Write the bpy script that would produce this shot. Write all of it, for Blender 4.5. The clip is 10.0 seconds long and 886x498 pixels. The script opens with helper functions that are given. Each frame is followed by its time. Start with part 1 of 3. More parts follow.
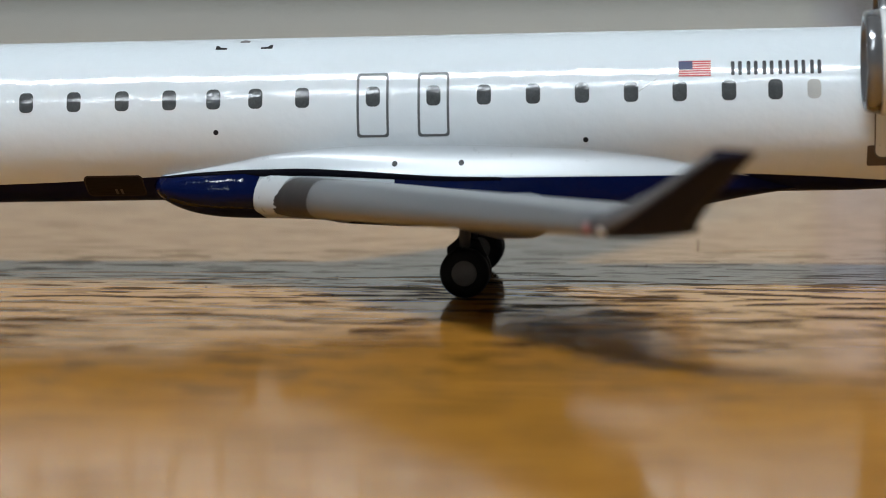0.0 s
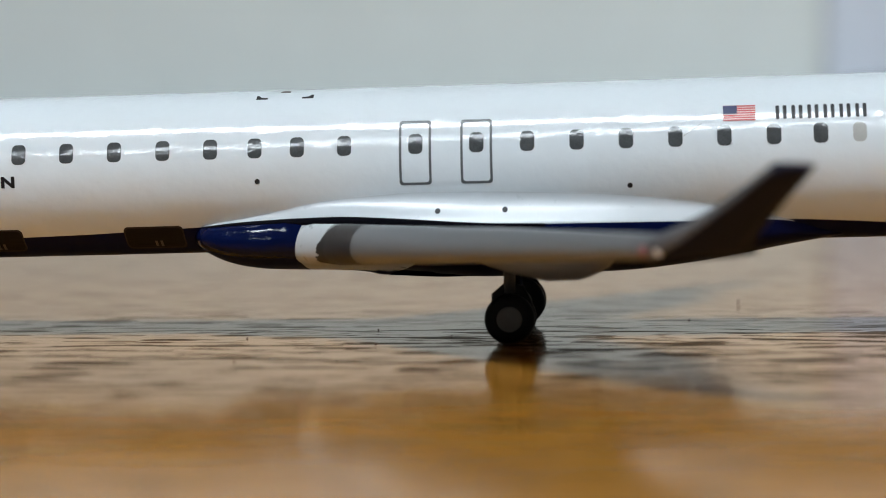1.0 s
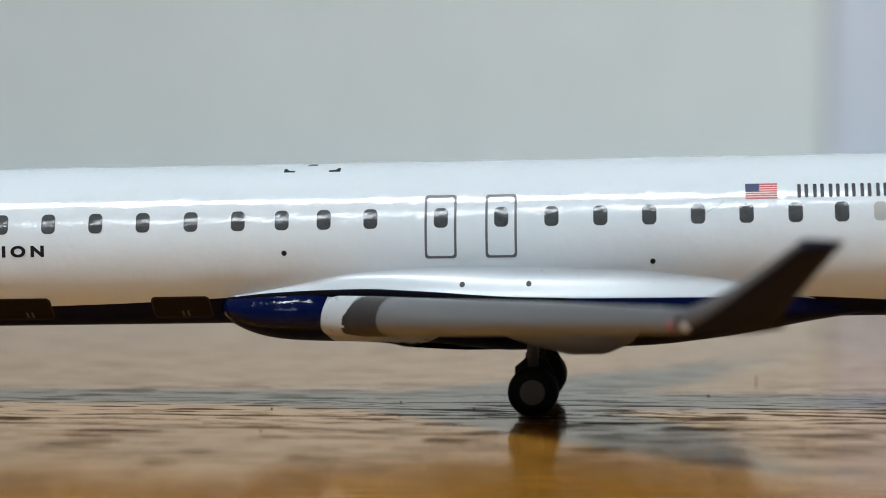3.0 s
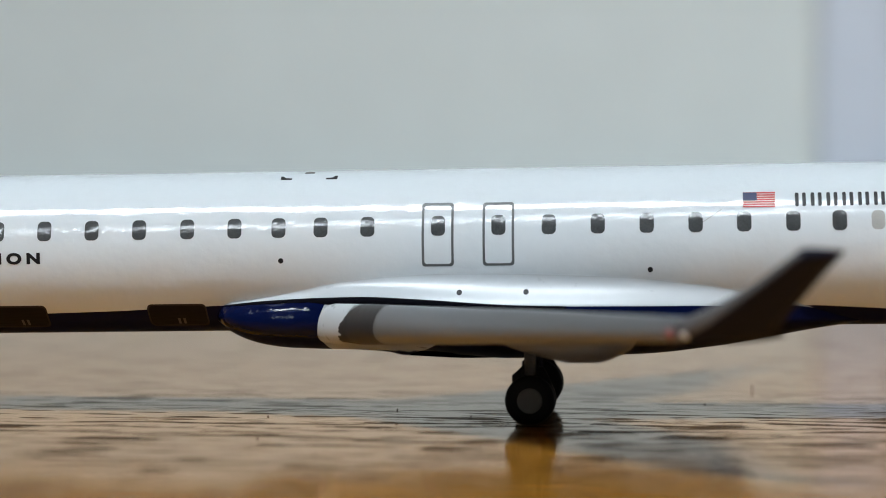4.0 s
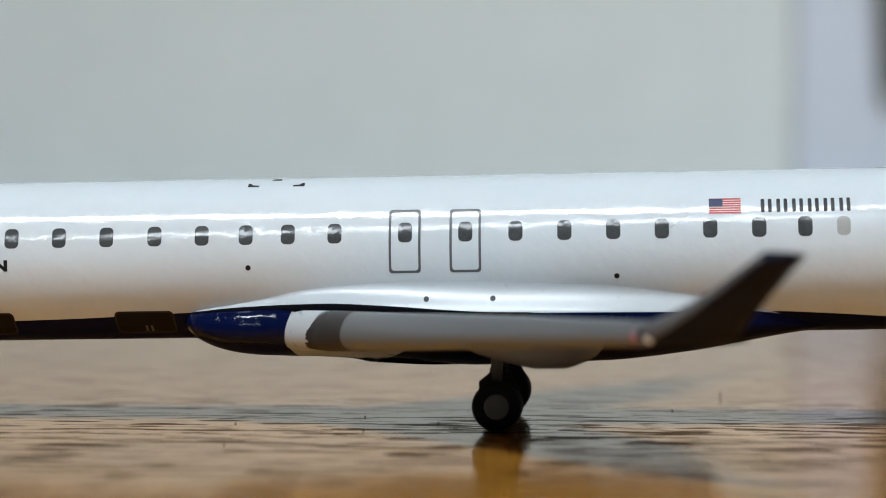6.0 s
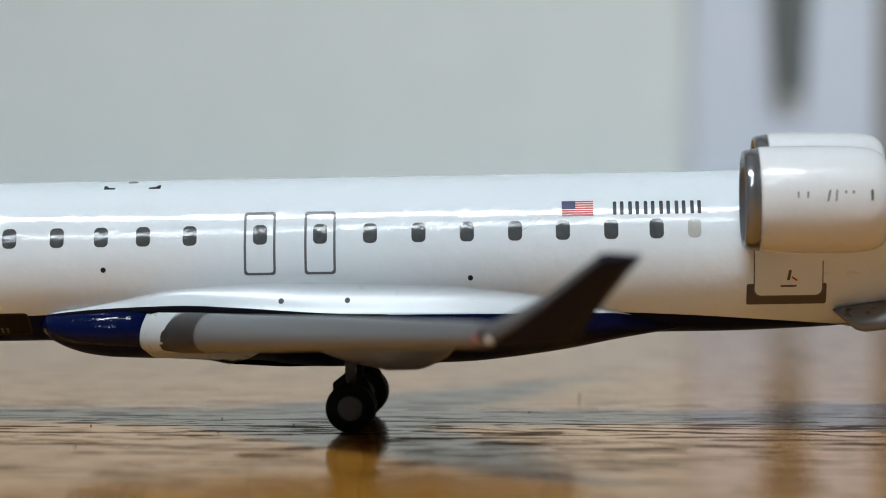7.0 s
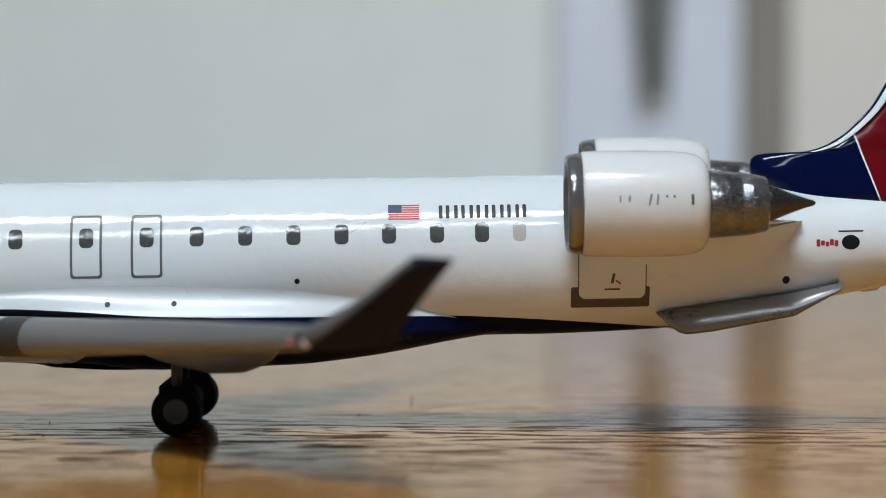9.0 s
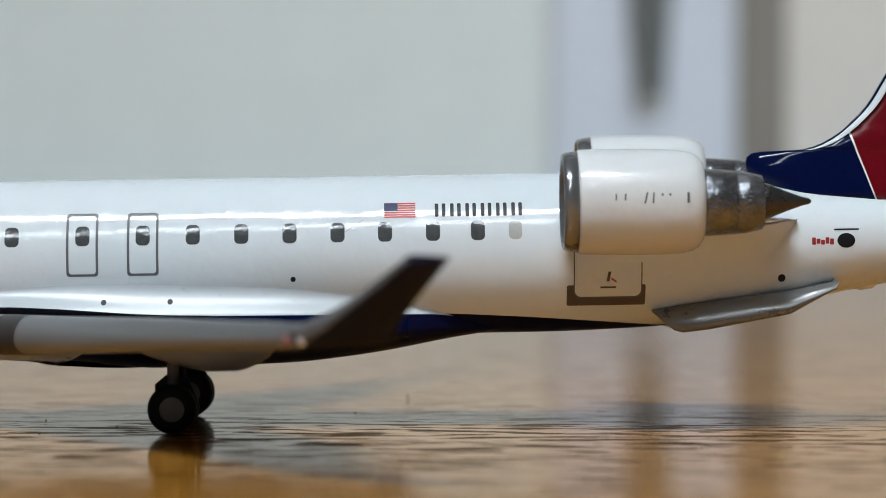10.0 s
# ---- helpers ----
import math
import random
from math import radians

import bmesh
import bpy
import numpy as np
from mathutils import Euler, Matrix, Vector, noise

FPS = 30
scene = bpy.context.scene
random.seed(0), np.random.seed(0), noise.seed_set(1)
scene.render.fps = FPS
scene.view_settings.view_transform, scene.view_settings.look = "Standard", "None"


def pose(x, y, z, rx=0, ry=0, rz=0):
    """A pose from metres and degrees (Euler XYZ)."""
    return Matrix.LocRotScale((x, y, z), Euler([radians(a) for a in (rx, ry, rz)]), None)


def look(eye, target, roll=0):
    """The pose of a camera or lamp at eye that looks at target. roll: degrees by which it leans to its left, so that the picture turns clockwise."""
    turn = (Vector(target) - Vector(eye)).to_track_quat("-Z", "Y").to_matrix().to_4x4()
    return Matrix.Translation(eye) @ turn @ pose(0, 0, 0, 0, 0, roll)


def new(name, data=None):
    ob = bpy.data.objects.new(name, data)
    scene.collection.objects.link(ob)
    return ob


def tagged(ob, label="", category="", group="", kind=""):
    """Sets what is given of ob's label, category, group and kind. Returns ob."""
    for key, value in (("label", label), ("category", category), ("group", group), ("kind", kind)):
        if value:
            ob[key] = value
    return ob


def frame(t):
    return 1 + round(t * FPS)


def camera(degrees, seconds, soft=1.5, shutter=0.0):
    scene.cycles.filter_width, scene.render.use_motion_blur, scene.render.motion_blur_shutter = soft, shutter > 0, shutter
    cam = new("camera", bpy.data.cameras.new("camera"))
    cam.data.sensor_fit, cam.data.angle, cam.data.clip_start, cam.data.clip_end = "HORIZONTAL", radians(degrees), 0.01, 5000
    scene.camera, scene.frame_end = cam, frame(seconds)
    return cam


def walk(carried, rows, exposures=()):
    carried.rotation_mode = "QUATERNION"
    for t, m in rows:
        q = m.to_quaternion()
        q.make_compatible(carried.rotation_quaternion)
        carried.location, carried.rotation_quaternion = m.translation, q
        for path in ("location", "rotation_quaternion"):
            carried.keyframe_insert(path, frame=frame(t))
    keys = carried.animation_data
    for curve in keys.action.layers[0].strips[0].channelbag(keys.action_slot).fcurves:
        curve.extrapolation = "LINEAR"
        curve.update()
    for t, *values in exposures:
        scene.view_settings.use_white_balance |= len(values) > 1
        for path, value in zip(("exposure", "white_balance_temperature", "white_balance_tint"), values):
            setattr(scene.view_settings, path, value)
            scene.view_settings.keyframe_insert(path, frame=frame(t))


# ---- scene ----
cam = camera(19.643, 10.0, soft=0.9)
cam.data.dof.use_dof = True
cam.data.dof.focus_distance = 0.1065
cam.data.dof.aperture_fstop = 70.0


def aim(x, y, z, yaw, pitch, roll):
    """Pose from millimetres and degrees: yaw to the left of +y, pitch up."""
    return pose(x / 1000, y / 1000, z / 1000, 90 + pitch, 0, yaw) @ pose(0, 0, 0, 0, 0, roll)


walk(cam, [
    (0, aim(-0.208, -106.528, 12.530, 5.343, -5.950, -0.237)),
    (0.3, aim(-0.707, -106.247, 10.933, 5.324, -5.264, -0.375)),
    (0.5, aim(-1.214, -105.745, 10.013, 5.281, -4.408, -0.406)),
    (0.7, aim(-1.203, -106.035, 9.365, 5.739, -3.601, -0.549)),
    (1, aim(-1.855, -106.060, 8.891, 5.427, -2.893, -0.591)),
    (1.5, aim(-1.924, -106.643, 8.743, 5.322, -2.115, -0.476)),
    (2, aim(-2.163, -106.814, 8.679, 5.127, -1.504, -0.198)),
    (2.5, aim(-2.990, -107.412, 8.749, 5.332, -1.321, 0.055)),
    (2.7, aim(-2.672, -107.338, 8.746, 5.458, -1.249, 0.078)),
    (3.8, aim(-2.800, -107.257, 8.751, 5.310, -0.997, 0.181)),
    (4, aim(-3.009, -107.147, 8.760, 5.216, -0.978, 0.203)),
    (4.5, aim(-2.926, -107.198, 8.717, 5.314, -0.873, 0.187)),
    (5, aim(-3.083, -107.167, 8.770, 5.230, -0.899, 0.155)),
    (5.2, aim(-2.791, -107.221, 8.763, 5.362, -0.875, 0.143)),
    (6.3, aim(-2.344, -107.369, 8.428, 4.262, -0.634, 0.113)),
    (6.5, aim(-1.781, -107.551, 8.427, 3.892, -0.633, 0.121)),
    (7, aim(-0.728, -107.772, 8.413, 2.444, -0.575, 0.120)),
    (7.5, aim(0.420, -108.202, 8.493, 1.253, -0.504, 0.092)),
    (8, aim(0.979, -108.272, 8.480, 0.243, -0.462, 0.165)),
    (8.5, aim(0.975, -108.279, 8.464, -0.252, -0.476, 0.150)),
    (9, aim(0.953, -108.249, 8.451, -0.528, -0.503, 0.165)),
    (9.5, aim(0.949, -108.377, 8.495, -0.599, -0.557, 0.183)),
    (10, aim(0.966, -108.343, 8.438, -0.611, -0.538, 0.173)),
])

# ---------------------------------------------------------------- light
world = bpy.data.worlds.new("world")
scene.world = world
world.use_nodes = True
world.node_tree.nodes["Background"].inputs[0].default_value = (0.75, 0.85, 1.0, 1)
world.node_tree.nodes["Background"].inputs[1].default_value = 0.4
scene.view_settings.exposure = 0.04
LAMP = 87.0
# power of the added area lamp that brightens the north wall
FILL_POWER = 31.5


# ---------------------------------------------------------------- materials
def material(name, colour, rough=0.5, metal=0.0, coat=0.0, vary=0.0, vscale=600.0, bump=0.0, bscale=900.0, coat_rough=0.08, emit=0.0, spec=0.5):
    """Principled surface with a two-scale tint variation and a fine bump; scales are per metre."""
    m = bpy.data.materials.new(name)
    m.use_nodes = True
    n, l = m.node_tree.nodes, m.node_tree.links
    b = n["Principled BSDF"]
    b.inputs["Base Color"].default_value = (*colour, 1)
    b.inputs["Roughness"].default_value = rough
    b.inputs["Metallic"].default_value = metal
    b.inputs["Specular IOR Level"].default_value = spec
    b.inputs["Coat Weight"].default_value = coat
    b.inputs["Coat Roughness"].default_value = coat_rough
    if emit:
        b.inputs["Emission Color"].default_value = (*colour, 1)
        b.inputs["Emission Strength"].default_value = emit
    tc = n.new("ShaderNodeTexCoord")
    if vary:
        a, c = n.new("ShaderNodeTexNoise"), n.new("ShaderNodeTexNoise")
        for tex, s in ((a, vscale), (c, vscale * 7)):
            tex.inputs["Scale"].default_value, tex.inputs["Detail"].default_value = s, 4
            l.new(tc.outputs["Object"], tex.inputs["Vector"])
        mean = n.new("ShaderNodeMath")
        mean.operation = "ADD"
        l.new(a.outputs["Fac"], mean.inputs[0]), l.new(c.outputs["Fac"], mean.inputs[1])
        span = n.new("ShaderNodeMapRange")
        span.inputs["From Min"].default_value, span.inputs["From Max"].default_value = 0.6, 1.4
        span.inputs["To Min"].default_value, span.inputs["To Max"].default_value = 1 - vary, 1 + vary
        l.new(mean.outputs[0], span.inputs["Value"])
        mul = n.new("ShaderNodeVectorMath")
        mul.operation = "SCALE"
        mul.inputs[0].default_value = colour
        l.new(span.outputs[0], mul.inputs["Scale"])
        l.new(mul.outputs[0], b.inputs["Base Color"])
        rr = n.new("ShaderNodeMapRange")
        rr.inputs["From Min"].default_value, rr.inputs["From Max"].default_value = 0.6, 1.4
        rr.inputs["To Min"].default_value, rr.inputs["To Max"].default_value = rough * 0.85, min(1, rough * 1.15)
        l.new(mean.outputs[0], rr.inputs["Value"]), l.new(rr.outputs[0], b.inputs["Roughness"])
    if bump:
        t = n.new("ShaderNodeTexNoise")
        t.inputs["Scale"].default_value, t.inputs["Detail"].default_value = bscale, 5
        l.new(tc.outputs["Object"], t.inputs["Vector"])
        k = n.new("ShaderNodeBump")
        k.inputs["Strength"].default_value, k.inputs["Distance"].default_value = 1.0, bump
        l.new(t.outputs["Fac"], k.inputs["Height"])
        l.new(k.outputs[0], b.inputs["Normal"])
        if coat:
            l.new(k.outputs[0], b.inputs["Coat Normal"])
    return m


WHITE = material("white_enamel", (0.69, 0.737, 0.765), 0.06, 0, 0, 0.015, 300, 0.000036, 1250, spec=0.34)
BLUE = material("navy_enamel", (0.002, 0.005, 0.032), 0.08, 0, 0, 0.1, 300, 0.00012, 800, spec=0.16)
FINBLUE = material("smooth_navy_enamel", (0.002, 0.005, 0.034), 0.08, 0, 0, 0.1, 300, 0.000008, 500, spec=0.13)
BELLY = material("matt_navy_belly_paint", (0.003, 0.0045, 0.028), 0.45, 0, 0, 0.1, 300, 0.000004, 500, spec=0.06)
RED = material("dark_red_enamel", (0.13, 0.003, 0.008), 0.2, 0, 0, 0.08, 300, 0.000004, 500, spec=0.3)
SILVER = material("silver_grey_paint", (0.2, 0.209, 0.218), 0.34, 0.3, 0, 0.03, 250, 0.0000006, 400)
DULL = material("light_grey_cast_paint", (0.175, 0.175, 0.176), 0.3, 0.3, 0, 0.05, 500, 0.000003, 900)
SLATE = material("dark_grey_paint", (0.034, 0.032, 0.032), 0.38, 0.05, 0, 0.08, 500, 0.000005, 900, spec=0.3)
CHAR = material("charcoal_paint", (0.018, 0.018, 0.029), 0.5, 0, 0, 0.1, 500, 0.000004, 900, spec=0.02)
EDGE = material("pale_grey_edge", (0.12, 0.12, 0.125), 0.5, 0, 0, 0.12, 500, 0.000004, 900, spec=0.05)
METAL = material("bare_cast_metal", (0.225, 0.233, 0.25), 0.16, 0.78, 0, 0.45, 1100, 0.00014, 3200)
CONE = material("dark_metal", (0.1, 0.098, 0.095), 0.3, 0.8, 0, 0.15, 900, 0.00001, 2000)
LIP = material("polished_lip_metal", (0.27, 0.275, 0.285), 0.19, 0.68, 0, 0.08, 900, 0.00001, 1500)
RUBBER = material("black_rubber", (0.004, 0.004, 0.005), 0.6, 0, 0, 0.2, 2000, 0.00001, 4000, spec=0.15)
HUB = material("grey_hub_paint", (0.12, 0.118, 0.115), 0.5, 0.1, 0, 0.1, 1500, spec=0.25)
STRUT = material("strut_metal", (0.07, 0.074, 0.08), 0.4, 0.4, 0, 0.1, 1500)
GLASS = material("printed_window_grey", (0.068, 0.073, 0.075), 0.08, 0, 0, 0.3, 2200, 0.000026, 1000)
FAIRING = material("white_cast_paint", (0.49, 0.52, 0.54), 0.3, 0, 0, 0.02, 300, 0.00001, 700)
ENGINE = material("white_nacelle_enamel", (0.69, 0.7, 0.7), 0.17, 0, 0, 0.02, 300, 0.00006, 700)
PALE = material("printed_window_pale", (0.42, 0.42, 0.4), 0.13, 0, 0, 0.05, 2200, 0.000014, 480)
LINE = material("printed_grey_line", (0.1, 0.107, 0.11), 0.4, 0, 0, 0.1, 1500, spec=0.3)
INK = material("printed_black", (0.008, 0.008, 0.01), 0.45, 0, 0, spec=0.25)
TAUPE = material("printed_taupe", (0.085, 0.07, 0.064), 0.45, 0, 0, 0.1, 1500, spec=0.3)
SEPIA = material("printed_sepia", (0.04, 0.031, 0.028), 0.5, 0, 0, 0.1, 1500, spec=0.05)
PANEL = material("printed_black_brown", (0.014, 0.011, 0.012), 0.4, 0, 0, 0.1, 1500, spec=0.04)
FLAGRED = material("printed_red", (0.5, 0.045, 0.045), 0.45, 0, 0, spec=0.3)
DEEPRED = material("printed_deep_red", (0.3, 0.03, 0.032), 0.45, 0, 0, 0.3, 6000, spec=0.3)
FLAGBLUE = material("printed_flag_blue", (0.02, 0.026, 0.09), 0.45, 0, 0, spec=0.3)
LENS = material("dull_red_lens", (0.24, 0.07, 0.06), 0.4, 0, 0, 0.1, 1500)
PALEBAND = material("printed_white", (0.74, 0.73, 0.71), 0.4, 0, 0, spec=0.4)
SEAM = material("seam_gap", (0.004, 0.004, 0.006), 0.9, spec=0.02)
WALL = material("painted_wall", (0.76, 0.83, 0.82), 0.8, 0, 0, 0.03, 3, 0.0004, 300)
WALLWARM = material("warm_painted_wall", (0.73, 0.715, 0.67), 0.8, 0, 0, 0.03, 3, 0.0004, 300)
SOUTH = material("dark_painted_wall", (0.08, 0.077, 0.075), 0.8, 0, 0, 0.05, 3, 0.0004, 300)
SIDE = material("grey_painted_wall", (0.2, 0.21, 0.21), 0.8, 0, 0, 0.04, 3, 0.0004, 300)
CASING = material("white_casing_paint", (0.67, 0.74, 0.84), 0.5, 0, 0, 0.03, 5)
DARKGREY = material("dark_cloth", (0.13, 0.145, 0.14), 0.8, 0, 0, 0.1, 60)
PALECLOTH = material("pale_cloth", (0.46, 0.48, 0.47), 0.8, 0, 0, 0.06, 60)
PLINTH = material("dark_plinth_paint", (0.05, 0.052, 0.05), 0.6, 0, 0, 0.1, 20)
BROWN = material("brown_wood_trim", (0.25, 0.232, 0.205), 0.5, 0, 0, 0.15, 12)
CEIL = material("ceiling_paint", (0.3, 0.31, 0.325), 0.9, 0, 0, 0.03, 3)
CARPET = material("floor_carpet", (0.09, 0.085, 0.08), 0.95, 0, 0, 0.2, 40)
HOUSING = material("lamp_housing_white", (0.75, 0.75, 0.75), 0.5)
TUBE = material("lamp_diffuser", (0.84, 0.93, 1.0), 0.5, emit=LAMP)
DIMTUBE = material("dim_lamp_diffuser", (0.84, 0.93, 1.0), 0.5, emit=LAMP * 0.345)


def wood():
    """Varnished orange-brown wood: long grain along x, fine pores, uneven lacquer."""
    m = bpy.data.materials.new("varnished_wood")
    m.use_nodes = True
    n, l = m.node_tree.nodes, m.node_tree.links
    b = n["Principled BSDF"]
    tc = n.new("ShaderNodeTexCoord")

    def streak(sx, sy, detail, rough=0.6):
        mp, tx = n.new("ShaderNodeMapping"), n.new("ShaderNodeTexNoise")
        mp.inputs["Scale"].default_value = (sx, sy, 1)
        tx.inputs["Scale"].default_value, tx.inputs["Detail"].default_value, tx.inputs["Roughness"].default_value = 1, detail, rough
        l.new(tc.outputs["Object"], mp.inputs["Vector"]), l.new(mp.outputs[0], tx.inputs["Vector"])
        return tx.outputs["Fac"]

    broad, fine, pore, short = streak(9, 60, 3), streak(110, 620, 4), streak(420, 1300, 2, 0.5), streak(230, 1100, 3, 0.5)

    def ranged(src, a0, a1, b0, b1):
        r = n.new("ShaderNodeMapRange")
        for key, val in (("From Min", a0), ("From Max", a1), ("To Min", b0), ("To Max", b1)):
            r.inputs[key].default_value = val
        l.new(src, r.inputs["Value"])
        return r.outputs[0]

    def math2(op, p, q):
        k = n.new("ShaderNodeMath")
        k.operation = op
        for i, w in enumerate((p, q)):
            if isinstance(w, float):
                k.inputs[i].default_value = w
            else:
                l.new(w, k.inputs[i])
        return k.outputs[0]

    ramp = n.new("ShaderNodeValToRGB")
    e = ramp.color_ramp.elements
    e[0].position, e[0].color = 0.34, (0.37, 0.155, 0.02, 1)
    e[1].position, e[1].color = 0.62, (0.61, 0.268, 0.037, 1)
    l.new(math2("ADD", math2("MULTIPLY", broad, 0.55), math2("MULTIPLY", fine, 0.45)), ramp.inputs[0])
    # short flecks and longer dark lines along the grain, thicker in some stretches than in others
    patch = streak(30, 120, 2)
    flecks = math2("MULTIPLY", ranged(pore, 0.555, 0.59, 0.0, 0.65), ranged(patch, 0.4, 0.56, 0.35, 1.0))
    xyz = n.new("ShaderNodeSeparateXYZ")
    l.new(tc.outputs["Object"], xyz.inputs[0])

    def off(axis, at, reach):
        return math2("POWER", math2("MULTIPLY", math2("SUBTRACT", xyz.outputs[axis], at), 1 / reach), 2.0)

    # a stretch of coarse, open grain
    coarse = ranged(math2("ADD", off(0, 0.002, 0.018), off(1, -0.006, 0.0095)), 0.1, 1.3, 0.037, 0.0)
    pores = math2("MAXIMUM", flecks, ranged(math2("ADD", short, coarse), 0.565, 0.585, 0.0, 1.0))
    # the boards grow plainer towards the back of the table and towards its front
    pores = math2("MULTIPLY", pores, ranged(xyz.outputs[1], -0.004, 0.014, 1.0, 0.4))
    pores = math2("MULTIPLY", pores, ranged(xyz.outputs[1], -0.034, -0.016, 0.45, 1.0))

    def mixed(fac, under, colour):
        k = n.new("ShaderNodeMix")
        k.data_type = "RGBA"
        k.inputs["B"].default_value = (*colour, 1)
        l.new(fac, k.inputs["Factor"]), l.new(under, k.inputs["A"])
        return k.outputs["Result"]

    matt, gloss, mix, rim = (n.new("ShaderNode" + k) for k in ("BsdfDiffuse", "BsdfGlossy", "MixShader", "Fresnel"))
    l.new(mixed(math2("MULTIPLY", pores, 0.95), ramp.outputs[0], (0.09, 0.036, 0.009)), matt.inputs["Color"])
    sheen = n.new("ShaderNodeMix")
    sheen.data_type = "RGBA"
    sheen.inputs["A"].default_value, sheen.inputs["B"].default_value = (0.82, 0.77, 0.725, 1), (0.2, 0.175, 0.15, 1)
    l.new(pores, sheen.inputs["Factor"]), l.new(sheen.outputs["Result"], gloss.inputs["Color"])
    l.new(math2("ADD", ranged(fine, 0.3, 0.7, 0.03, 0.09), math2("MULTIPLY", pores, 0.2)), gloss.inputs["Roughness"])
    bp = n.new("ShaderNodeBump")
    bp.inputs["Strength"].default_value, bp.inputs["Distance"].default_value = 1.0, 0.00003
    l.new(math2("SUBTRACT", math2("MULTIPLY", fine, 0.7), math2("MULTIPLY", pores, 0.25)), bp.inputs["Height"])
    for node in (matt, gloss):
        l.new(bp.outputs[0], node.inputs["Normal"])
    # thin, worn lacquer: the pores break the gloss
    rim.inputs["IOR"].default_value = 1.39
    l.new(rim.outputs[0], mix.inputs[0])
    l.new(matt.outputs[0], mix.inputs[1]), l.new(gloss.outputs[0], mix.inputs[2])
    l.new(mix.outputs[0], n["Material Output"].inputs["Surface"])
    n.remove(b)
    return m


WOOD = wood()

# ---------------------------------------------------------------- mesh helpers (millimetres in, metres out)
MM = 0.001


def mesh_part(name, verts, faces, mats, parent=None, label="", index=None, smooth=True, offset=(0, 0, 0)):
    me = bpy.data.meshes.new(name)
    me.from_pydata([tuple((v[k] + offset[k]) * MM for k in range(3)) for v in verts], [], faces)
    for m in mats if isinstance(mats, (list, tuple)) else [mats]:
        me.materials.append(m)
    if index:
        me.polygons.foreach_set("material_index", index)
    bm = bmesh.new()
    bm.from_mesh(me)
    bmesh.ops.recalc_face_normals(bm, faces=bm.faces)
    bm.to_mesh(me)
    bm.free()
    me.polygons.foreach_set("use_smooth", [smooth] * len(me.polygons))
    ob = new(name, me)
    if parent:
        ob.parent = parent
    if label:
        ob["label"] = label
    return ob


def loft(rings, closed=True, caps=True):
    """Rings of equal length to verts and faces."""
    n = len(rings[0])
    verts = [p for r in rings for p in r]
    faces = []
    for i in range(len(rings) - 1):
        for j in range(n if closed else n - 1):
            k = (j + 1) % n
            faces.append((i * n + j, i * n + k, (i + 1) * n + k, (i + 1) * n + j))
    if caps:
        faces.append(tuple(range(n)))
        faces.append(tuple(range((len(rings) - 1) * n, len(rings) * n)))
    return verts, faces


def lathe(profile, centre, axis="x", seg=48, tilt=0.0):
    """Profile of (along, radius) turned about an axis through centre; tilt lowers z along x."""
    rings = []
    for a, r in profile:
        ring = []
        for j in range(seg):
            t = 2 * math.pi * j / seg
            u, v = r * math.cos(t), r * math.sin(t)
            if axis == "x":
                ring.append((centre[0] + a, centre[1] + u, centre[2] + v + tilt * a))
            elif axis == "y":
                ring.append((centre[0] + u, centre[1] + a, centre[2] + v))
            else:
                ring.append((centre[0] + u, centre[1] + v, centre[2] + a))
        rings.append(ring)
    return loft(rings)


def interp(table, x):
    xs, ys = zip(*table)
    return float(np.interp(x, xs, ys))


def smooth_table(table, x):
    """Smooth (monotone cubic) reading of a short table."""
    xs, ys = [p[0] for p in table], [p[1] for p in table]
    if x <= xs[0]:
        return ys[0]
    if x >= xs[-1]:
        return ys[-1]
    i = max(k for k in range(len(xs) - 1) if xs[k] <= x)
    h = xs[i + 1] - xs[i]

    def slope(k):
        if k == 0 or k == len(xs) - 1:
            a = min(max(k - 1, 0), len(xs) - 2)
            return (ys[a + 1] - ys[a]) / (xs[a + 1] - xs[a])
        d0, d1 = (ys[k] - ys[k - 1]) / (xs[k] - xs[k - 1]), (ys[k + 1] - ys[k]) / (xs[k + 1] - xs[k])
        return 0 if d0 * d1 <= 0 else 2 * d0 * d1 / (d0 + d1)

    t = (x - xs[i]) / h
    return ((2 * t**3 - 3 * t**2 + 1) * ys[i] + (t**3 - 2 * t**2 + t) * h * slope(i)
            + (-2 * t**3 + 3 * t**2) * ys[i + 1] + (t**3 - t**2) * h * slope(i + 1))


def box(name, x0, x1, y0, y1, z0, z1, mat, parent=None, label="", bevel=0.0):
    """A box in metres with bevelled edges."""
    bm = bmesh.new()
    bmesh.ops.create_cube(bm, size=1)
    for v in bm.verts:
        v.co = ((x0 + x1) / 2 + v.co.x * (x1 - x0), (y0 + y1) / 2 + v.co.y * (y1 - y0), (z0 + z1) / 2 + v.co.z * (z1 - z0))
    if bevel:
        bmesh.ops.bevel(bm, geom=bm.edges[:], offset=bevel, segments=2, affect="EDGES")
    me = bpy.data.meshes.new(name)
    bm.to_mesh(me)
    bm.free()
    me.materials.append(mat)
    ob = new(name, me)
    if parent:
        ob.parent = parent
    if label:
        ob["label"] = label
    return ob


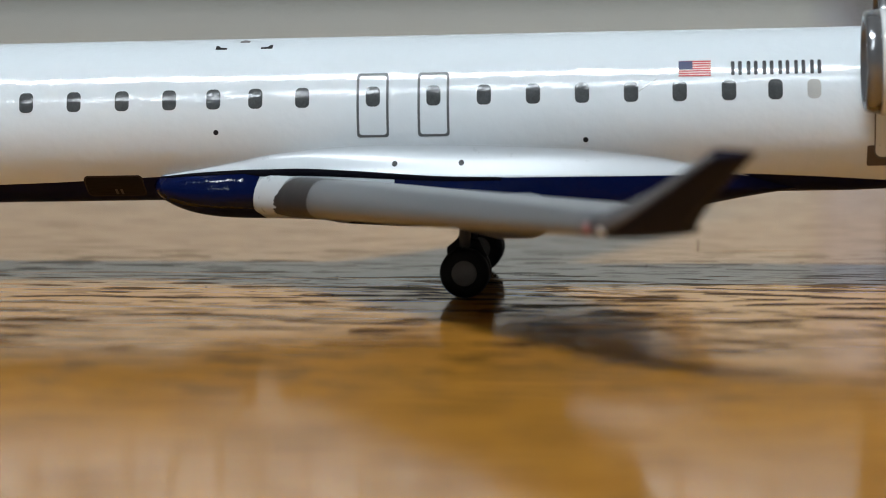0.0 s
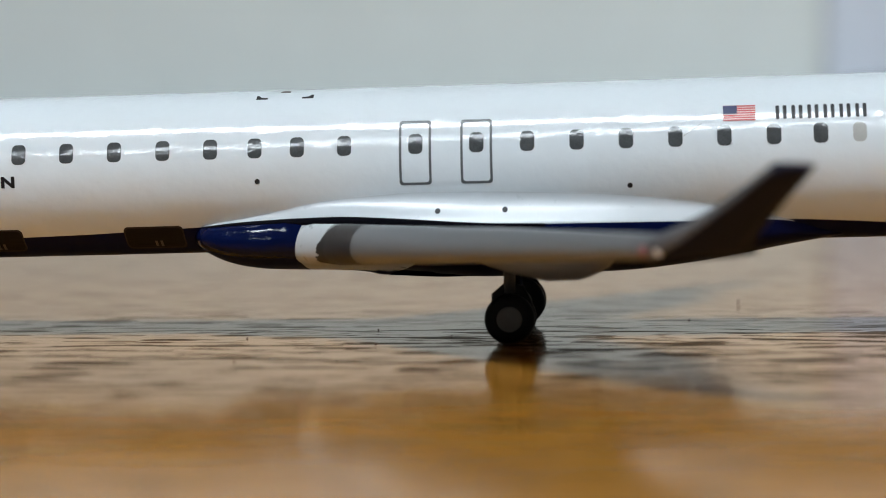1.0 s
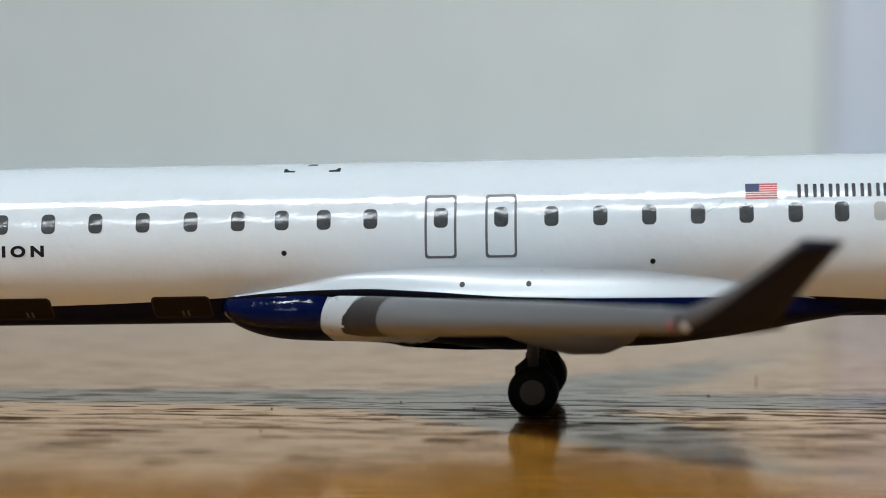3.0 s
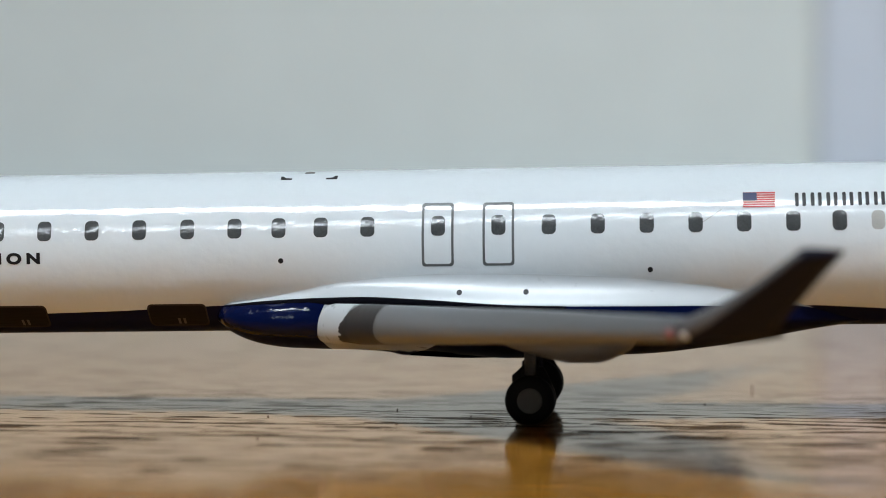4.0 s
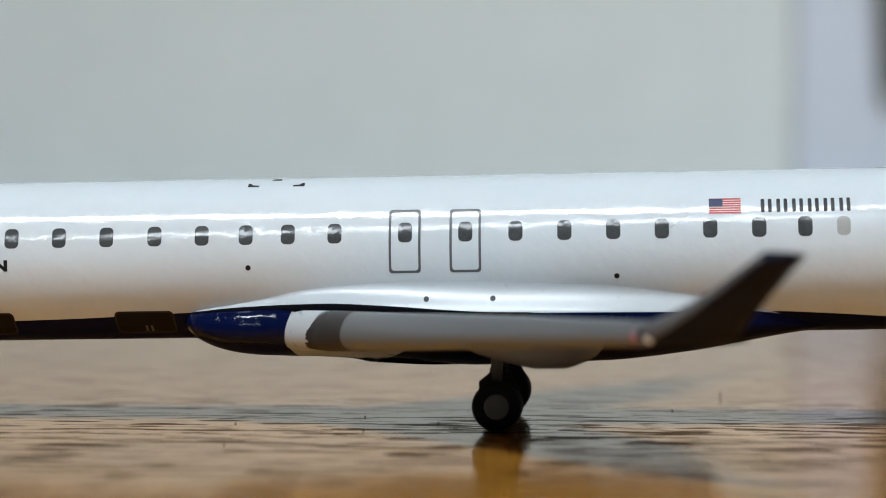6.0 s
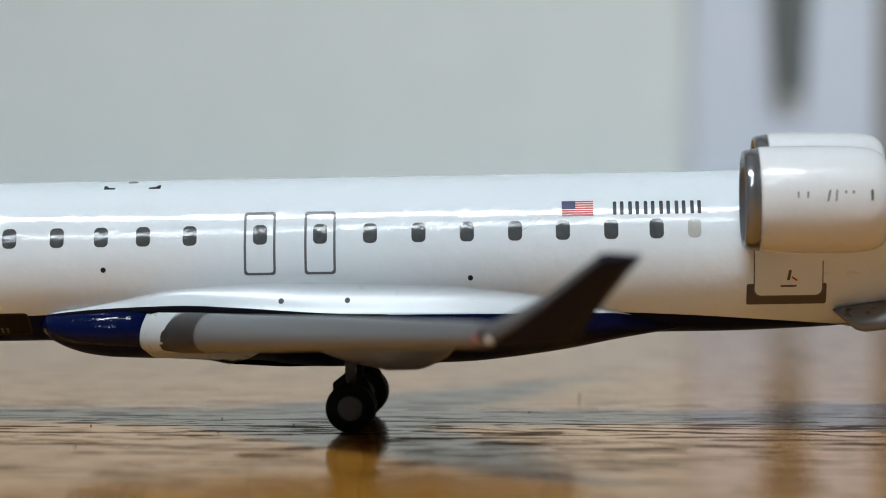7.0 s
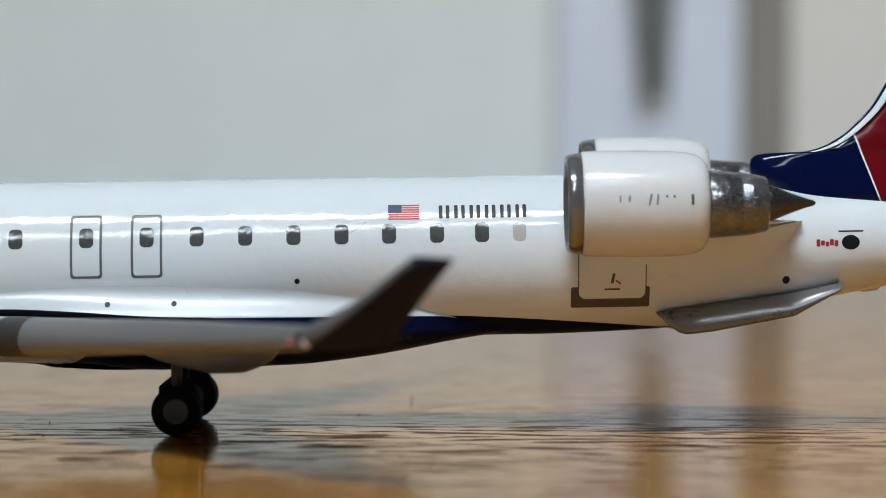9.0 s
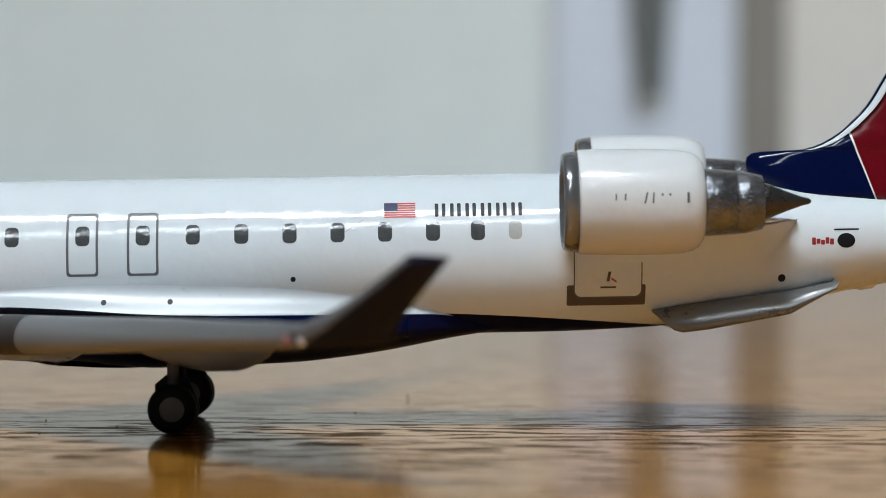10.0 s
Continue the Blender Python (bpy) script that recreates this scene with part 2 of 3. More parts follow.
# ---------------------------------------------------------------- the room
X0, X1, Y0, Y1, Z0, Z1 = -3.2, 3.2, -3.6, 2.5, -0.75, 2.05
tagged(box("floor", X0, X1, Y0, Y1, Z0 - 0.1, Z0, CARPET), "grey-brown carpeted floor of the room", "floor", kind="structure")
tagged(box("ceiling", X0, X1, Y0, Y1, Z1, Z1 + 0.1, CEIL), "plain white painted ceiling", "ceiling", kind="structure")
tagged(box("wall_north", X0, X1, Y1, Y1 + 0.1, Z0, Z1, WALL), "pale grey-green painted wall behind the table", "wall", kind="structure")
tagged(box("wall_south", X0, X1, Y0 - 0.1, Y0, Z0, Z1, SOUTH), "dark grey painted wall", "wall", kind="structure")
tagged(box("wall_west", X0 - 0.1, X0, Y0, Y1, Z0, Z1, SIDE), "grey painted wall", "wall", kind="structure")
tagged(box("wall_east", X1, X1 + 0.1, Y0, Y1, Z0, Z1, SIDE), "grey painted wall", "wall", kind="structure")

# far wall: white casing with a dark strip hanging on it, a brown post, a warmer wall beyond, and a brown rail
tagged(box("trim_1", 0.1396, 0.3264, 2.497, 2.4995, Z0, Z1, CASING, bevel=0.0008), "bluish white painted casing board on the wall", "trim", kind="structure")
tagged(box("trim_2", 0.3270, 0.3784, 2.496, 2.4995, Z0, Z1, BROWN, bevel=0.001), "dark brown wooden post on the wall", "trim", kind="structure")
tagged(box("wall_panel", 0.3790, 3.19, 2.497, 2.4995, Z0, Z1, WALLWARM, bevel=0.0008), "warm beige painted wall panel", "wall", kind="structure")
strap = new("hanging_strap")
rings = []
for z, w in ((0.1192, 0.0125), (0.121, 0.0135), (0.17, 0.0165), (0.22, 0.0195), (0.27, 0.0215), (0.4, 0.022), (1.2, 0.022)):
    rings.append([(241.0 + 1000 * w * math.copysign(abs(math.cos(t)) ** 0.5, math.cos(t)), 2493.0 + 2.4 * math.copysign(abs(math.sin(t)) ** 0.5, math.sin(t)), 1000 * z)
                  for t in [2 * math.pi * k / 16 for k in range(16)]])
mesh_part("band", *loft(rings), DARKGREY, strap, "dark band that narrows towards its end")
box("end_tag", 0.2285, 0.2535, 2.4902, 2.4955, 0.1196, 0.1389, PALECLOTH, strap, "pale grey tag at the lower end", bevel=0.0015)
tagged(strap, "dark grey-green strap hanging against white casing", "strap")
tagged(box("trim_3", 0.1618, 0.3239, 2.489, 2.4965, 0.0125, 0.042, PLINTH, bevel=0.002), "dark plinth block at the foot of the casing", "trim", kind="structure")
tagged(box("baseboard", X0, X1, 2.43, 2.487, -0.12, 0.012, BROWN, bevel=0.003), "low brown wooden rail along the wall at table height", "trim", kind="structure")


# two long rows of hanging lamps
def hanging_lamp(a, b, z, w, glow):
    """A long lamp hung over the line from a to b."""
    root = new("pendant_light")
    root.location = ((a[0] + b[0]) / 2, (a[1] + b[1]) / 2, Z1)
    root.rotation_euler = (0, 0, math.atan2(b[1] - a[1], b[0] - a[0]))
    x1 = math.dist(a, b) / 2
    x0 = -x1
    box("tube", x0, x1, -w / 2, w / 2, z - Z1, z - Z1 + 0.02, glow, root, "glowing white tube", bevel=0.006)
    box("housing", x0 - 0.03, x1 + 0.03, -w / 2 - 0.012, w / 2 + 0.012, z - Z1 + 0.021, z - Z1 + 0.06, HOUSING, root, bevel=0.005)
    for x in (x0 + 0.15, x1 - 0.15):
        box("cable", x - 0.003, x + 0.003, -0.003, 0.003, z - Z1 + 0.061, -0.001, HOUSING, root)
    return tagged(root, "long white fluorescent pendant light, switched on", "pendant light", "pendant lights")


hanging_lamp((-0.72, -0.83), (0.11, -0.97), 1.70, 0.17, TUBE)
hanging_lamp((-0.9, -2.77), (0.13, -1.5), 1.70, 0.12, DIMTUBE)

# unseen window board and bluish area lamp at the east wall, added to brighten the north wall
def window(name, y0, y1, energy, target):
    tagged(box(name, X1 - 0.02, X1 - 0.003, y0, y1, 0.3, 1.8, HOUSING), "plain white board added in place of a window, out of view", "window", kind="structure")
    wall_fill = bpy.data.lights.new("wall_fill_light", "AREA")
    wall_fill.shape, wall_fill.size, wall_fill.size_y, wall_fill.energy, wall_fill.color = "RECTANGLE", y1 - y0 - 0.1, 1.5, energy, (0.82, 0.92, 1.0)
    wall_fill.spread = radians(60)
    new("wall_fill_light", wall_fill).matrix_basis = look((X1 - 0.04, (y0 + y1) / 2, 1.05), target)


window("added_window_board", 0.2, 2.2, FILL_POWER, (0, 2.45, 0.35))

# table
table = new("table")
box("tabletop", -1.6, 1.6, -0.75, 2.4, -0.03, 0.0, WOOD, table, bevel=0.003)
for sx in (-1.5, 1.5):
    for sy in (-0.65, 2.3):
        box("leg", sx - 0.03, sx + 0.03, sy - 0.03, sy + 0.03, Z0, -0.031, BROWN, table, bevel=0.004)
tagged(table, "varnished orange-brown wooden table with streaky grain", "table")

# ---------------------------------------------------------------- the model aircraft
AXIS, TILT = 7.185, 1.0535
plane = new("model_airplane")
plane.matrix_basis = pose(0.132 * MM, 0, 0, 0, -TILT, 0)
tagged(plane, "white and navy die-cast model of a regional jet airliner", "model airplane")
UP = (0, 0, AXIS)


def P(name, verts, faces, mats, parent=None, label="", index=None, smooth=True):
    return mesh_part(name, verts, faces, mats, parent or plane, label, index, smooth, UP)


TOP = [(-58, -1.2), (-56.5, 0.2), (-53, 1.7), (-49, 2.9), (-45, 3.3), (-42, 3.36), (11, 3.36), (14, 3.05), (17.3, 2.5), (21, 2.15), (25, 1.75), (28.5, 1.2)]
BOT = [(-58, -1.4), (-56.5, -2.3), (-53, -3.0), (-49, -3.3), (-45, -3.36), (6, -3.37), (9.7, -3.27), (11.4, -3.18), (14, -2.8), (17, -2.25), (19.3, -1.8), (21, -1.5), (25, -0.5), (28.5, 0.4)]
WID = [(-58, 0.1), (-56.5, 1.2), (-53, 2.3), (-49, 3.0), (-45, 3.3), (-42, 3.36), (8, 3.36), (12, 3.1), (15, 2.75), (18.8, 2.3), (21, 1.95), (25, 1.2), (28.5, 0.4)]
PAINT = [(-58, -1.35), (-50, -2.55), (-31.3, -2.49), (-26.6, -2.405), (-22.2, -2.225), (-16, -2.07), (-9, -2.4), (1.5, -2.44), (4.8, -2.6), (8.3, -2.87), (10.9, -3.1), (12, -3.2), (30, -3.4)]


def hull(x):
    t, b = smooth_table(TOP, x), smooth_table(BOT, x)
    return (t + b) / 2, (t - b) / 2, smooth_table(WID, x)


def on_hull(x, z, lift=0.0):
    """The port side of the fuselage at a height."""
    c, h, w = hull(x)
    s = max(-0.999, min(0.999, (z - c) / h))
    k = math.sqrt(1 - s * s)
    return (x, -(w + lift) * k, c + (h + lift) * s)


def fuselage():
    rings, N, M = [], 26, 10
    xs = sorted(set([-58 + 0.25 * i for i in range(8)] + [-56 + 1.0 * i for i in range(85)]))
    for x in xs:
        c, h, w = hull(x)
        zb = max(smooth_table(PAINT, x), c - h * 0.9995)
        tb = math.asin(max(-1, min(1, (zb - c) / h)))
        th = [math.pi / 2 + (tb - math.pi / 2) * i / N for i in range(N)] + [tb + (-math.pi / 2 - tb) * i / M for i in range(M + 1)]
        port = [(x, -w * math.cos(t), c + h * math.sin(t)) for t in th]
        rings.append(port + [(px, -py, pz) for px, py, pz in port[-2:0:-1]])
    verts, faces = loft(rings)
    n = len(rings[0])
    idx = []
    for f in faces[:-2]:
        js = sorted(v % n for v in f)
        jj = js[0] if js[-1] - js[0] < n / 2 else js[-1]
        idx.append(1 if N <= jj < N + 2 * M else 0)
    return P("fuselage", verts, faces, [WHITE, BELLY], index=idx + [0, 0])


body = fuselage()


# decals: thin prints that follow the curved skin
def rounded(x0, x1, z0, z1, r, k=5):
    pts = []
    for cx, cz, a0 in ((x1 - r, z1 - r, 0), (x0 + r, z1 - r, 90), (x0 + r, z0 + r, 180), (x1 - r, z0 + r, 270)):
        for i in range(k + 1):
            a = radians(a0 + 90 * i / k)
            pts.append((cx + r * math.cos(a), cz + r * math.sin(a)))
    return dense(pts)


def dense(pts, step=0.25):
    """Extra points along long edges, so that the print bends with the skin."""
    out = []
    for a, b in zip(pts, pts[1:] + pts[:1]):
        n = max(1, math.ceil(math.dist(a, b) / step))
        out += [(a[0] + (b[0] - a[0]) * i / n, a[1] + (b[1] - a[1]) * i / n) for i in range(n)]
    return out


def decal(name, pts, mat, lift=0.012, parent=None, label="", surface=on_hull):
    """A filled print with a star-shaped outline."""
    cx, cz = (sum(p[k] for p in pts) / len(pts) for k in (0, 1))
    rings = [[surface(cx + (x - cx) * s, cz + (z - cz) * s, lift) for x, z in pts] for s in (0.04, 0.35, 0.7, 1.0)]
    rings.append([surface(x, z, 0.0) for x, z in pts])
    v, f = loft(rings, caps=False)
    f.append(tuple(range(len(pts))))
    return P(name, v, f, mat, parent or body, label, smooth=False)


def outline(name, outer, inner, mat, lift=0.012, parent=None, label="", surface=on_hull):
    rings = [[surface(x, z, 0.0) for x, z in outer], [surface(x, z, lift) for x, z in outer],
             [surface(x, z, lift) for x, z in inner], [surface(x, z, 0.0) for x, z in inner]]
    v, f = loft(rings, caps=False)
    return P(name, v, f, mat, parent or body, label, smooth=False)


def ring_frame(name, x0, x1, z0, z1, r, t, mat, **kw):
    o = rounded(x0, x1, z0, z1, r)
    cx, cz, hx, hz = (x0 + x1) / 2, (z0 + z1) / 2, (x1 - x0) / 2, (z1 - z0) / 2
    i = [(cx + (x - cx) * (hx - t) / hx, cz + (z - cz) * (hz - t) / hz) for x, z in o]
    return outline(name, o, i, mat, **kw)


WZ = 0.97
for x in (-31.04, -29.05, -27.06, -25.07, -23.06, -21.09, -19.26, -17.52, -15.59, -12.69, -10.22, -8.17, -6.18, -4.20, -2.23, -0.28, 1.69, 3.54):
    decal("window", rounded(x - 0.29, x + 0.29, WZ - 0.4, WZ + 0.4, 0.2), GLASS)
decal("window", rounded(5.08 - 0.27, 5.08 + 0.27, WZ - 0.38, WZ + 0.38, 0.2), PALE, label="pale blanked window print")
ring_frame("door_outline", -13.36, -12.05, -0.68, 1.9, 0.14, 0.1, LINE)
ring_frame("door_outline", -10.87, -9.58, -0.68, 1.89, 0.14, 0.1, LINE)


def disc(x, z, r, n=14):
    return [(x + r * math.cos(2 * math.pi * i / n), z + r * math.sin(2 * math.pi * i / n)) for i in range(n)]


decal("port_dot", disc(-19.17, -0.372, 0.11), INK)
decal("port_dot", disc(-4.08, -0.92, 0.11), INK)
decal("port_dot", disc(16.15, -1.2, 0.16), INK)

# flag
flag = decal("flag", dense([(-0.31, 1.53), (0.98, 1.53), (0.98, 2.13), (-0.31, 2.13)]), PALEBAND, parent=plane, label="small printed flag with red stripes and a blue canton")
for i in range(7):
    z = 1.535 + i * 0.0915
    decal("stripe", dense([(-0.31, z), (0.98, z), (0.98, z + 0.058), (-0.31, z + 0.058)]), FLAGRED, 0.018, flag)
decal("canton", dense([(-0.31, 1.81), (0.25, 1.81), (0.25, 2.13), (-0.31, 2.13)]), FLAGBLUE, 0.024, flag)

# registration as plain bars
for i in range(6):
    x = 1.78 + i * 0.632
    for dx in (0.0, 0.29):
        decal("marking_bar", rounded(x + dx, x + dx + 0.15, 1.56, 2.1, 0.05), INK)

# end of a word printed ahead of the wing
def lettering(text, x0, x1, z0, z1, mat):
    cu = bpy.data.curves.new("lettering", "FONT")
    cu.body, cu.size, cu.offset, cu.resolution_u = text, 1.0, 0.05, 4
    cu.space_character = 1.5
    ob = bpy.data.objects.new("lettering", cu)
    scene.collection.objects.link(ob)
    bpy.context.view_layer.update()
    me = bpy.data.meshes.new_from_object(ob.evaluated_get(bpy.context.evaluated_depsgraph_get()))
    bpy.data.objects.remove(ob)
    bm = bmesh.new()
    bm.from_mesh(me)
    bmesh.ops.triangulate(bm, faces=bm.faces)
    xs, ys = [v.co.x for v in bm.verts], [v.co.y for v in bm.verts]
    a, b, c, d = min(xs), max(xs), min(ys), max(ys)
    verts = [on_hull(x0 + (v.co.x - a) / (b - a) * (x1 - x0), z0 + (v.co.y - c) / (d - c) * (z1 - z0), 0.015) for v in bm.verts]
    faces = [tuple(v.index for v in f.verts) for f in bm.faces]
    bm.free()
    return P("lettering", verts, faces, mat, body, "dark printed capital letters", smooth=False)


lettering("ION", -31.0, -29.22, -0.38, 0.1, INK)

# marks on the crown
for x, d in ((-19.2, 1), (-17.22, -1)):
    decal("crown_mark", dense([(x - 0.2 * d, 2.96), (x + 0.28 * d, 2.96), (x + 0.28 * d, 3.01), (x - 0.02 * d, 3.03), (x - 0.1 * d, 3.1), (x - 0.2 * d, 3.1)]), INK)
decal("crown_mark", dense([(-18.45, 3.22), (-18.05, 3.22), (-18.05, 3.27), (-18.3, 3.3), (-18.45, 3.26)]), TAUPE)
decal("scratch", dense([(-1.95, 0.98), (-1.91, 0.98), (-1.17, 1.47), (-1.2, 1.47)]), PALE, 0.006)

# cargo door below the engine
decal("door_surround", rounded(7.17, 10.43, -2.2, -1.35, 0.08), TAUPE, 0.012)
cargo = decal("cargo_door", rounded(7.47, 10.27, -1.86, 0.6, 0.28), WHITE, 0.02, plane)
ring_frame("door_edge", 7.45, 10.29, -1.88, 0.62, 0.28, 0.05, LINE, lift=0.026, parent=cargo)
decal("door_mark", dense([(8.55, -1.48), (9.2, -1.48), (9.2, -1.41), (8.55, -1.41)]), TAUPE, 0.03, cargo)
decal("door_mark", dense([(8.8, -1.2), (8.92, -1.2), (9.0, -0.8), (8.88, -0.8)]), TAUPE, 0.03, cargo)
decal("door_mark", dense([(9.0, -1.12), (9.22, -1.26), (9.22, -1.18), (9.0, -1.04)]), FLAGRED, 0.03, cargo)

# tail marks
decal("exhaust_port", [(18.85 + 1.12 * (x - 18.85), 0.32 + 0.9 * (z - 0.32)) for x, z in disc(18.85, 0.32, 0.34, 24)], INK)
decal("tail_bar", dense([(18.35, 0.75), (19.4, 0.75), (19.4, 0.81), (18.35, 0.81)]), INK)
for k in range(5):
    decal("red_bar", rounded(17.4 + 0.19 * k, 17.56 + 0.19 * k, 0.16 + 0.04 * (k % 2), 0.46 - 0.05 * (k % 3), 0.03), DEEPRED)

# belly panel outlines
for x0, x1 in ((-38.0, -29.2), (-24.95, -22.45)):
    panel = decal("belly_panel", rounded(x0, x1, -3.05, -2.12, 0.2), PANEL, parent=plane)
    ring_frame("panel_edge", x0, x1, -3.05, -2.12, 0.2, 0.06, SEPIA, lift=0.02, parent=panel)
for x in (-30.4, -23.75):
    for dx in (0, 0.22):
        decal("belly_mark", dense([(x + dx, -2.95), (x + dx + 0.1, -2.95), (x + dx + 0.1, -2.72), (x + dx, -2.72)]), TAUPE, 0.024)


# wing-body fairing: white shoulder above, navy belly below
F_BOT = [(-22.7, -2.8), (-22.0, -3.1), (-21.6, -3.4), (-21, -3.72), (-20.2, -3.96), (-19.0, -4.11), (-16, -4.21), (-13.4, -4.3), (-11.6, -4.5), (-10, -4.62), (-7, -4.55), (-4.6, -4.5), (-1.3, -4.18), (2.9, -3.47), (4.5, -3.25)]
F_WID = [(-22.7, 1.0), (-22.05, 2.1), (-21.75, 2.85), (-21.3, 3.2), (-20.6, 3.42), (-19, 3.65), (-16, 3.8), (-12, 3.85), (-6, 3.72), (-2, 3.4), (0.5, 2.9), (2.9, 2.0), (4.5, 1.2)]
F_TOP = [(-22.7, -2.2), (-21, -2.0), (-20, -1.86), (-19, -1.68), (-18, -1.46), (-16.5, -1.2), (-14.5, -1.0), (-12, -0.9), (-9.9, -0.93), (-5.3, -1.12), (-2, -1.5), (-0.5, -1.74), (2, -2.36), (4.5, -3.0)]
F_PAINT = [(-22.7, -2.3), (-20, -2.1), (-16, -1.98), (-13.8, -2.08), (-9.2, -2.34), (-4.5, -2.38), (1.5, -2.46), (4.5, -3.02)]


def fairing_side(x, z, lift=0.0):
    """Port face of the fairing: a slanted shoulder down to the paint line, then a round belly."""
    t, p, b, w = (smooth_table(k, x) for k in (F_TOP, F_PAINT, F_BOT, F_WID))
    y0 = -on_hull(x, t)[1] - 0.06
    c, s0 = interp([(-18.0, 0.13), (-17.0, 0.004)], x), 0.42
    if z >= p:
        s = (t - z) / max(t - p, 1e-3)
        g = 1 - (1 - s) ** 1.7
        y = (-on_hull(x, z)[1] - 0.012 * (1 - g)) * (1 - g) + (y0 + (w * (1 - c) - y0) * (s ** 0.75)) * g
    else:
        s = min(1, (p - z) / max(p - b, 1e-3))
        if s < s0:
            y = w * (1 - c * ((s0 - s) / s0) ** 2)
        else:
            y = w * max(0.0, 1 - ((s - s0) / (1 - s0)) ** 2.2) ** 0.5
    return (x, -(y + lift), z)


def fairing():
    rings, N, M = [], 16, 16
    for i in range(141):
        x = -22.7 + 27.2 * i / 140
        t, p, b = (smooth_table(k, x) for k in (F_TOP, F_PAINT, F_BOT))
        p = min(p, t - 0.02)
        near = max(0.0, 1 - abs(x + 17.5) / 2.5)
        rear = max(0.0, 1 - abs(x + 12.0) / 5.5)
        zs = [t - (t - p) * j / N for j in range(N)] + [p - (p - b) * (0.07 * j if j < 3 else math.sin(math.pi / 2 * (0.12 + 0.88 * (j - 2) / (M - 2)))) for j in range(M + 1)]
        port = [(x, 0, t)] + [fairing_side(x - (0.4 * near * math.sin(math.pi * min(1, (p - z) / (p - b))) + 2.6 * rear * ((p - z) / (p - b)) ** 3 if z < p else 0), z) for z in zs]
        rings.append(port + [(q[0], -q[1], q[2]) for q in port[-2:0:-1]])
    v, f = loft(rings)
    n, idx = len(rings[0]), []
    for g in f[:-2]:
        js = sorted(k % n for k in g)
        jj = js[0] if js[-1] - js[0] < n / 2 else js[-1]
        low = N + 1 <= jj < N + 1 + 2 * M
        x = -22.7 + 27.2 * (g[0] // n) / 140
        under = N + 9 <= jj < N + 2 * M - 7 or x > 0.5
        idx.append((0 if -17.4 < x < -12.0 and N + 1 < jj < N + 2 * M else 2 if under else 1) if low else 0)
    return P("belly_fairing", v, f, [FAIRING, BLUE, BELLY], label="bulged fairing, white shoulder over a navy belly", index=idx + [1, 1])


shell = fairing()
decal("port_dot", disc(-11.83, -1.747, 0.115), INK, parent=shell, surface=fairing_side, lift=0.02)
decal("port_dot", disc(-9.12, -1.757, 0.115), INK, parent=shell, surface=fairing_side, lift=0.02)


def groove():
    """Dark joint between the white shoulder and the wing, thickest near the wing root's nose."""
    rings = []
    for i in range(61):
        x = -21.9 + 14.4 * i / 60
        p = smooth_table(F_PAINT, x)
        up = smooth_table([(-21.9, 0.02), (-19, 0.09), (-15, 0.11), (-11, 0.07), (-7.5, 0.02)], x)
        low = interp([(-21.9, 0.02), (-18, 0.05), (-17.2, 0.18), (-7.5, 0.1)], x)
        rings.append([fairing_side(x, p + dz, lift) for dz, lift in ((up, 0.0), (up * 0.9, 0.025), (0.0, 0.03), (-low, 0.03), (-low - 0.02, 0.0))])
    v, f = loft(rings, closed=False, caps=False)
    return P("wing_joint", v, f, SEAM, shell, "black joint line above the wing root")


groove()


# ---------------------------------------------------------------- wings
def aerofoil(x, chord, z, thick, y, droop=0.0, n=20, lean=(0.0, 1.0), nose=0.0, blunt=0.62):
    """Blunt-nosed section. lean turns the thickness from z towards y (for the winglet)."""
    pts = []
    for side in (1, -1):
        ks = range(n + 1) if side == 1 else range(n - 1, 0, -1)
        for i in ks:
            u = (i / n) ** 2.2
            un = min(0.45, blunt * thick / chord)
            s = math.sqrt(1 - (1 - min(u / un, 1)) ** 2) * (1 - 0.93 * max(0, (u - un) / (1 - un)) ** 1.4)
            h = side * thick / 2 * s - nose * thick * (1 - min(u / un, 1)) ** 2
            pts.append((x + chord * u, y + h * lean[0], z + h * lean[1] - droop * u))
    return pts


LE = [(2.0, -18.3), (3.9, -17.6), (4.8, -16.5), (25.2, -3.15)]
TE = [(2.0, -8.5), (5.0, -6.3), (9.0, -4.2), (12.0, -2.9), (15.0, -1.8), (25.2, -1.0)]
W_Z = [(2.0, -2.96), (4.8, -2.92), (12, -2.73), (25.2, -2.28)]
W_D = [(2.0, 0.25), (9.0, 0.18), (12.0, 0.04), (15.0, -0.04), (25.2, 0.2)]
W_T = [(2.0, 1.68), (4.8, 1.63), (12, 1.4), (25.2, 0.84)]


def wing(side):
    rings = []
    for i in range(25):
        y = 2.0 + 23.2 * i / 24
        x = interp(LE, y)
        rings.append([(p[0], side * -1 * p[1], p[2]) for p in aerofoil(x, interp(TE, y) - x, interp(W_Z, y), interp(W_T, y), y, interp(W_D, y), nose=0.1, blunt=0.45)])
    v, f = loft(rings)
    n = len(rings[0])
    idx = [1 if g[0] // n < 3 else 0 for g in f[:-2]] + [1, 0]
    w = P("wing", v, f, [SILVER, FAIRING], index=idx, label="swept silver-grey wing with a blunt leading edge")
    return w


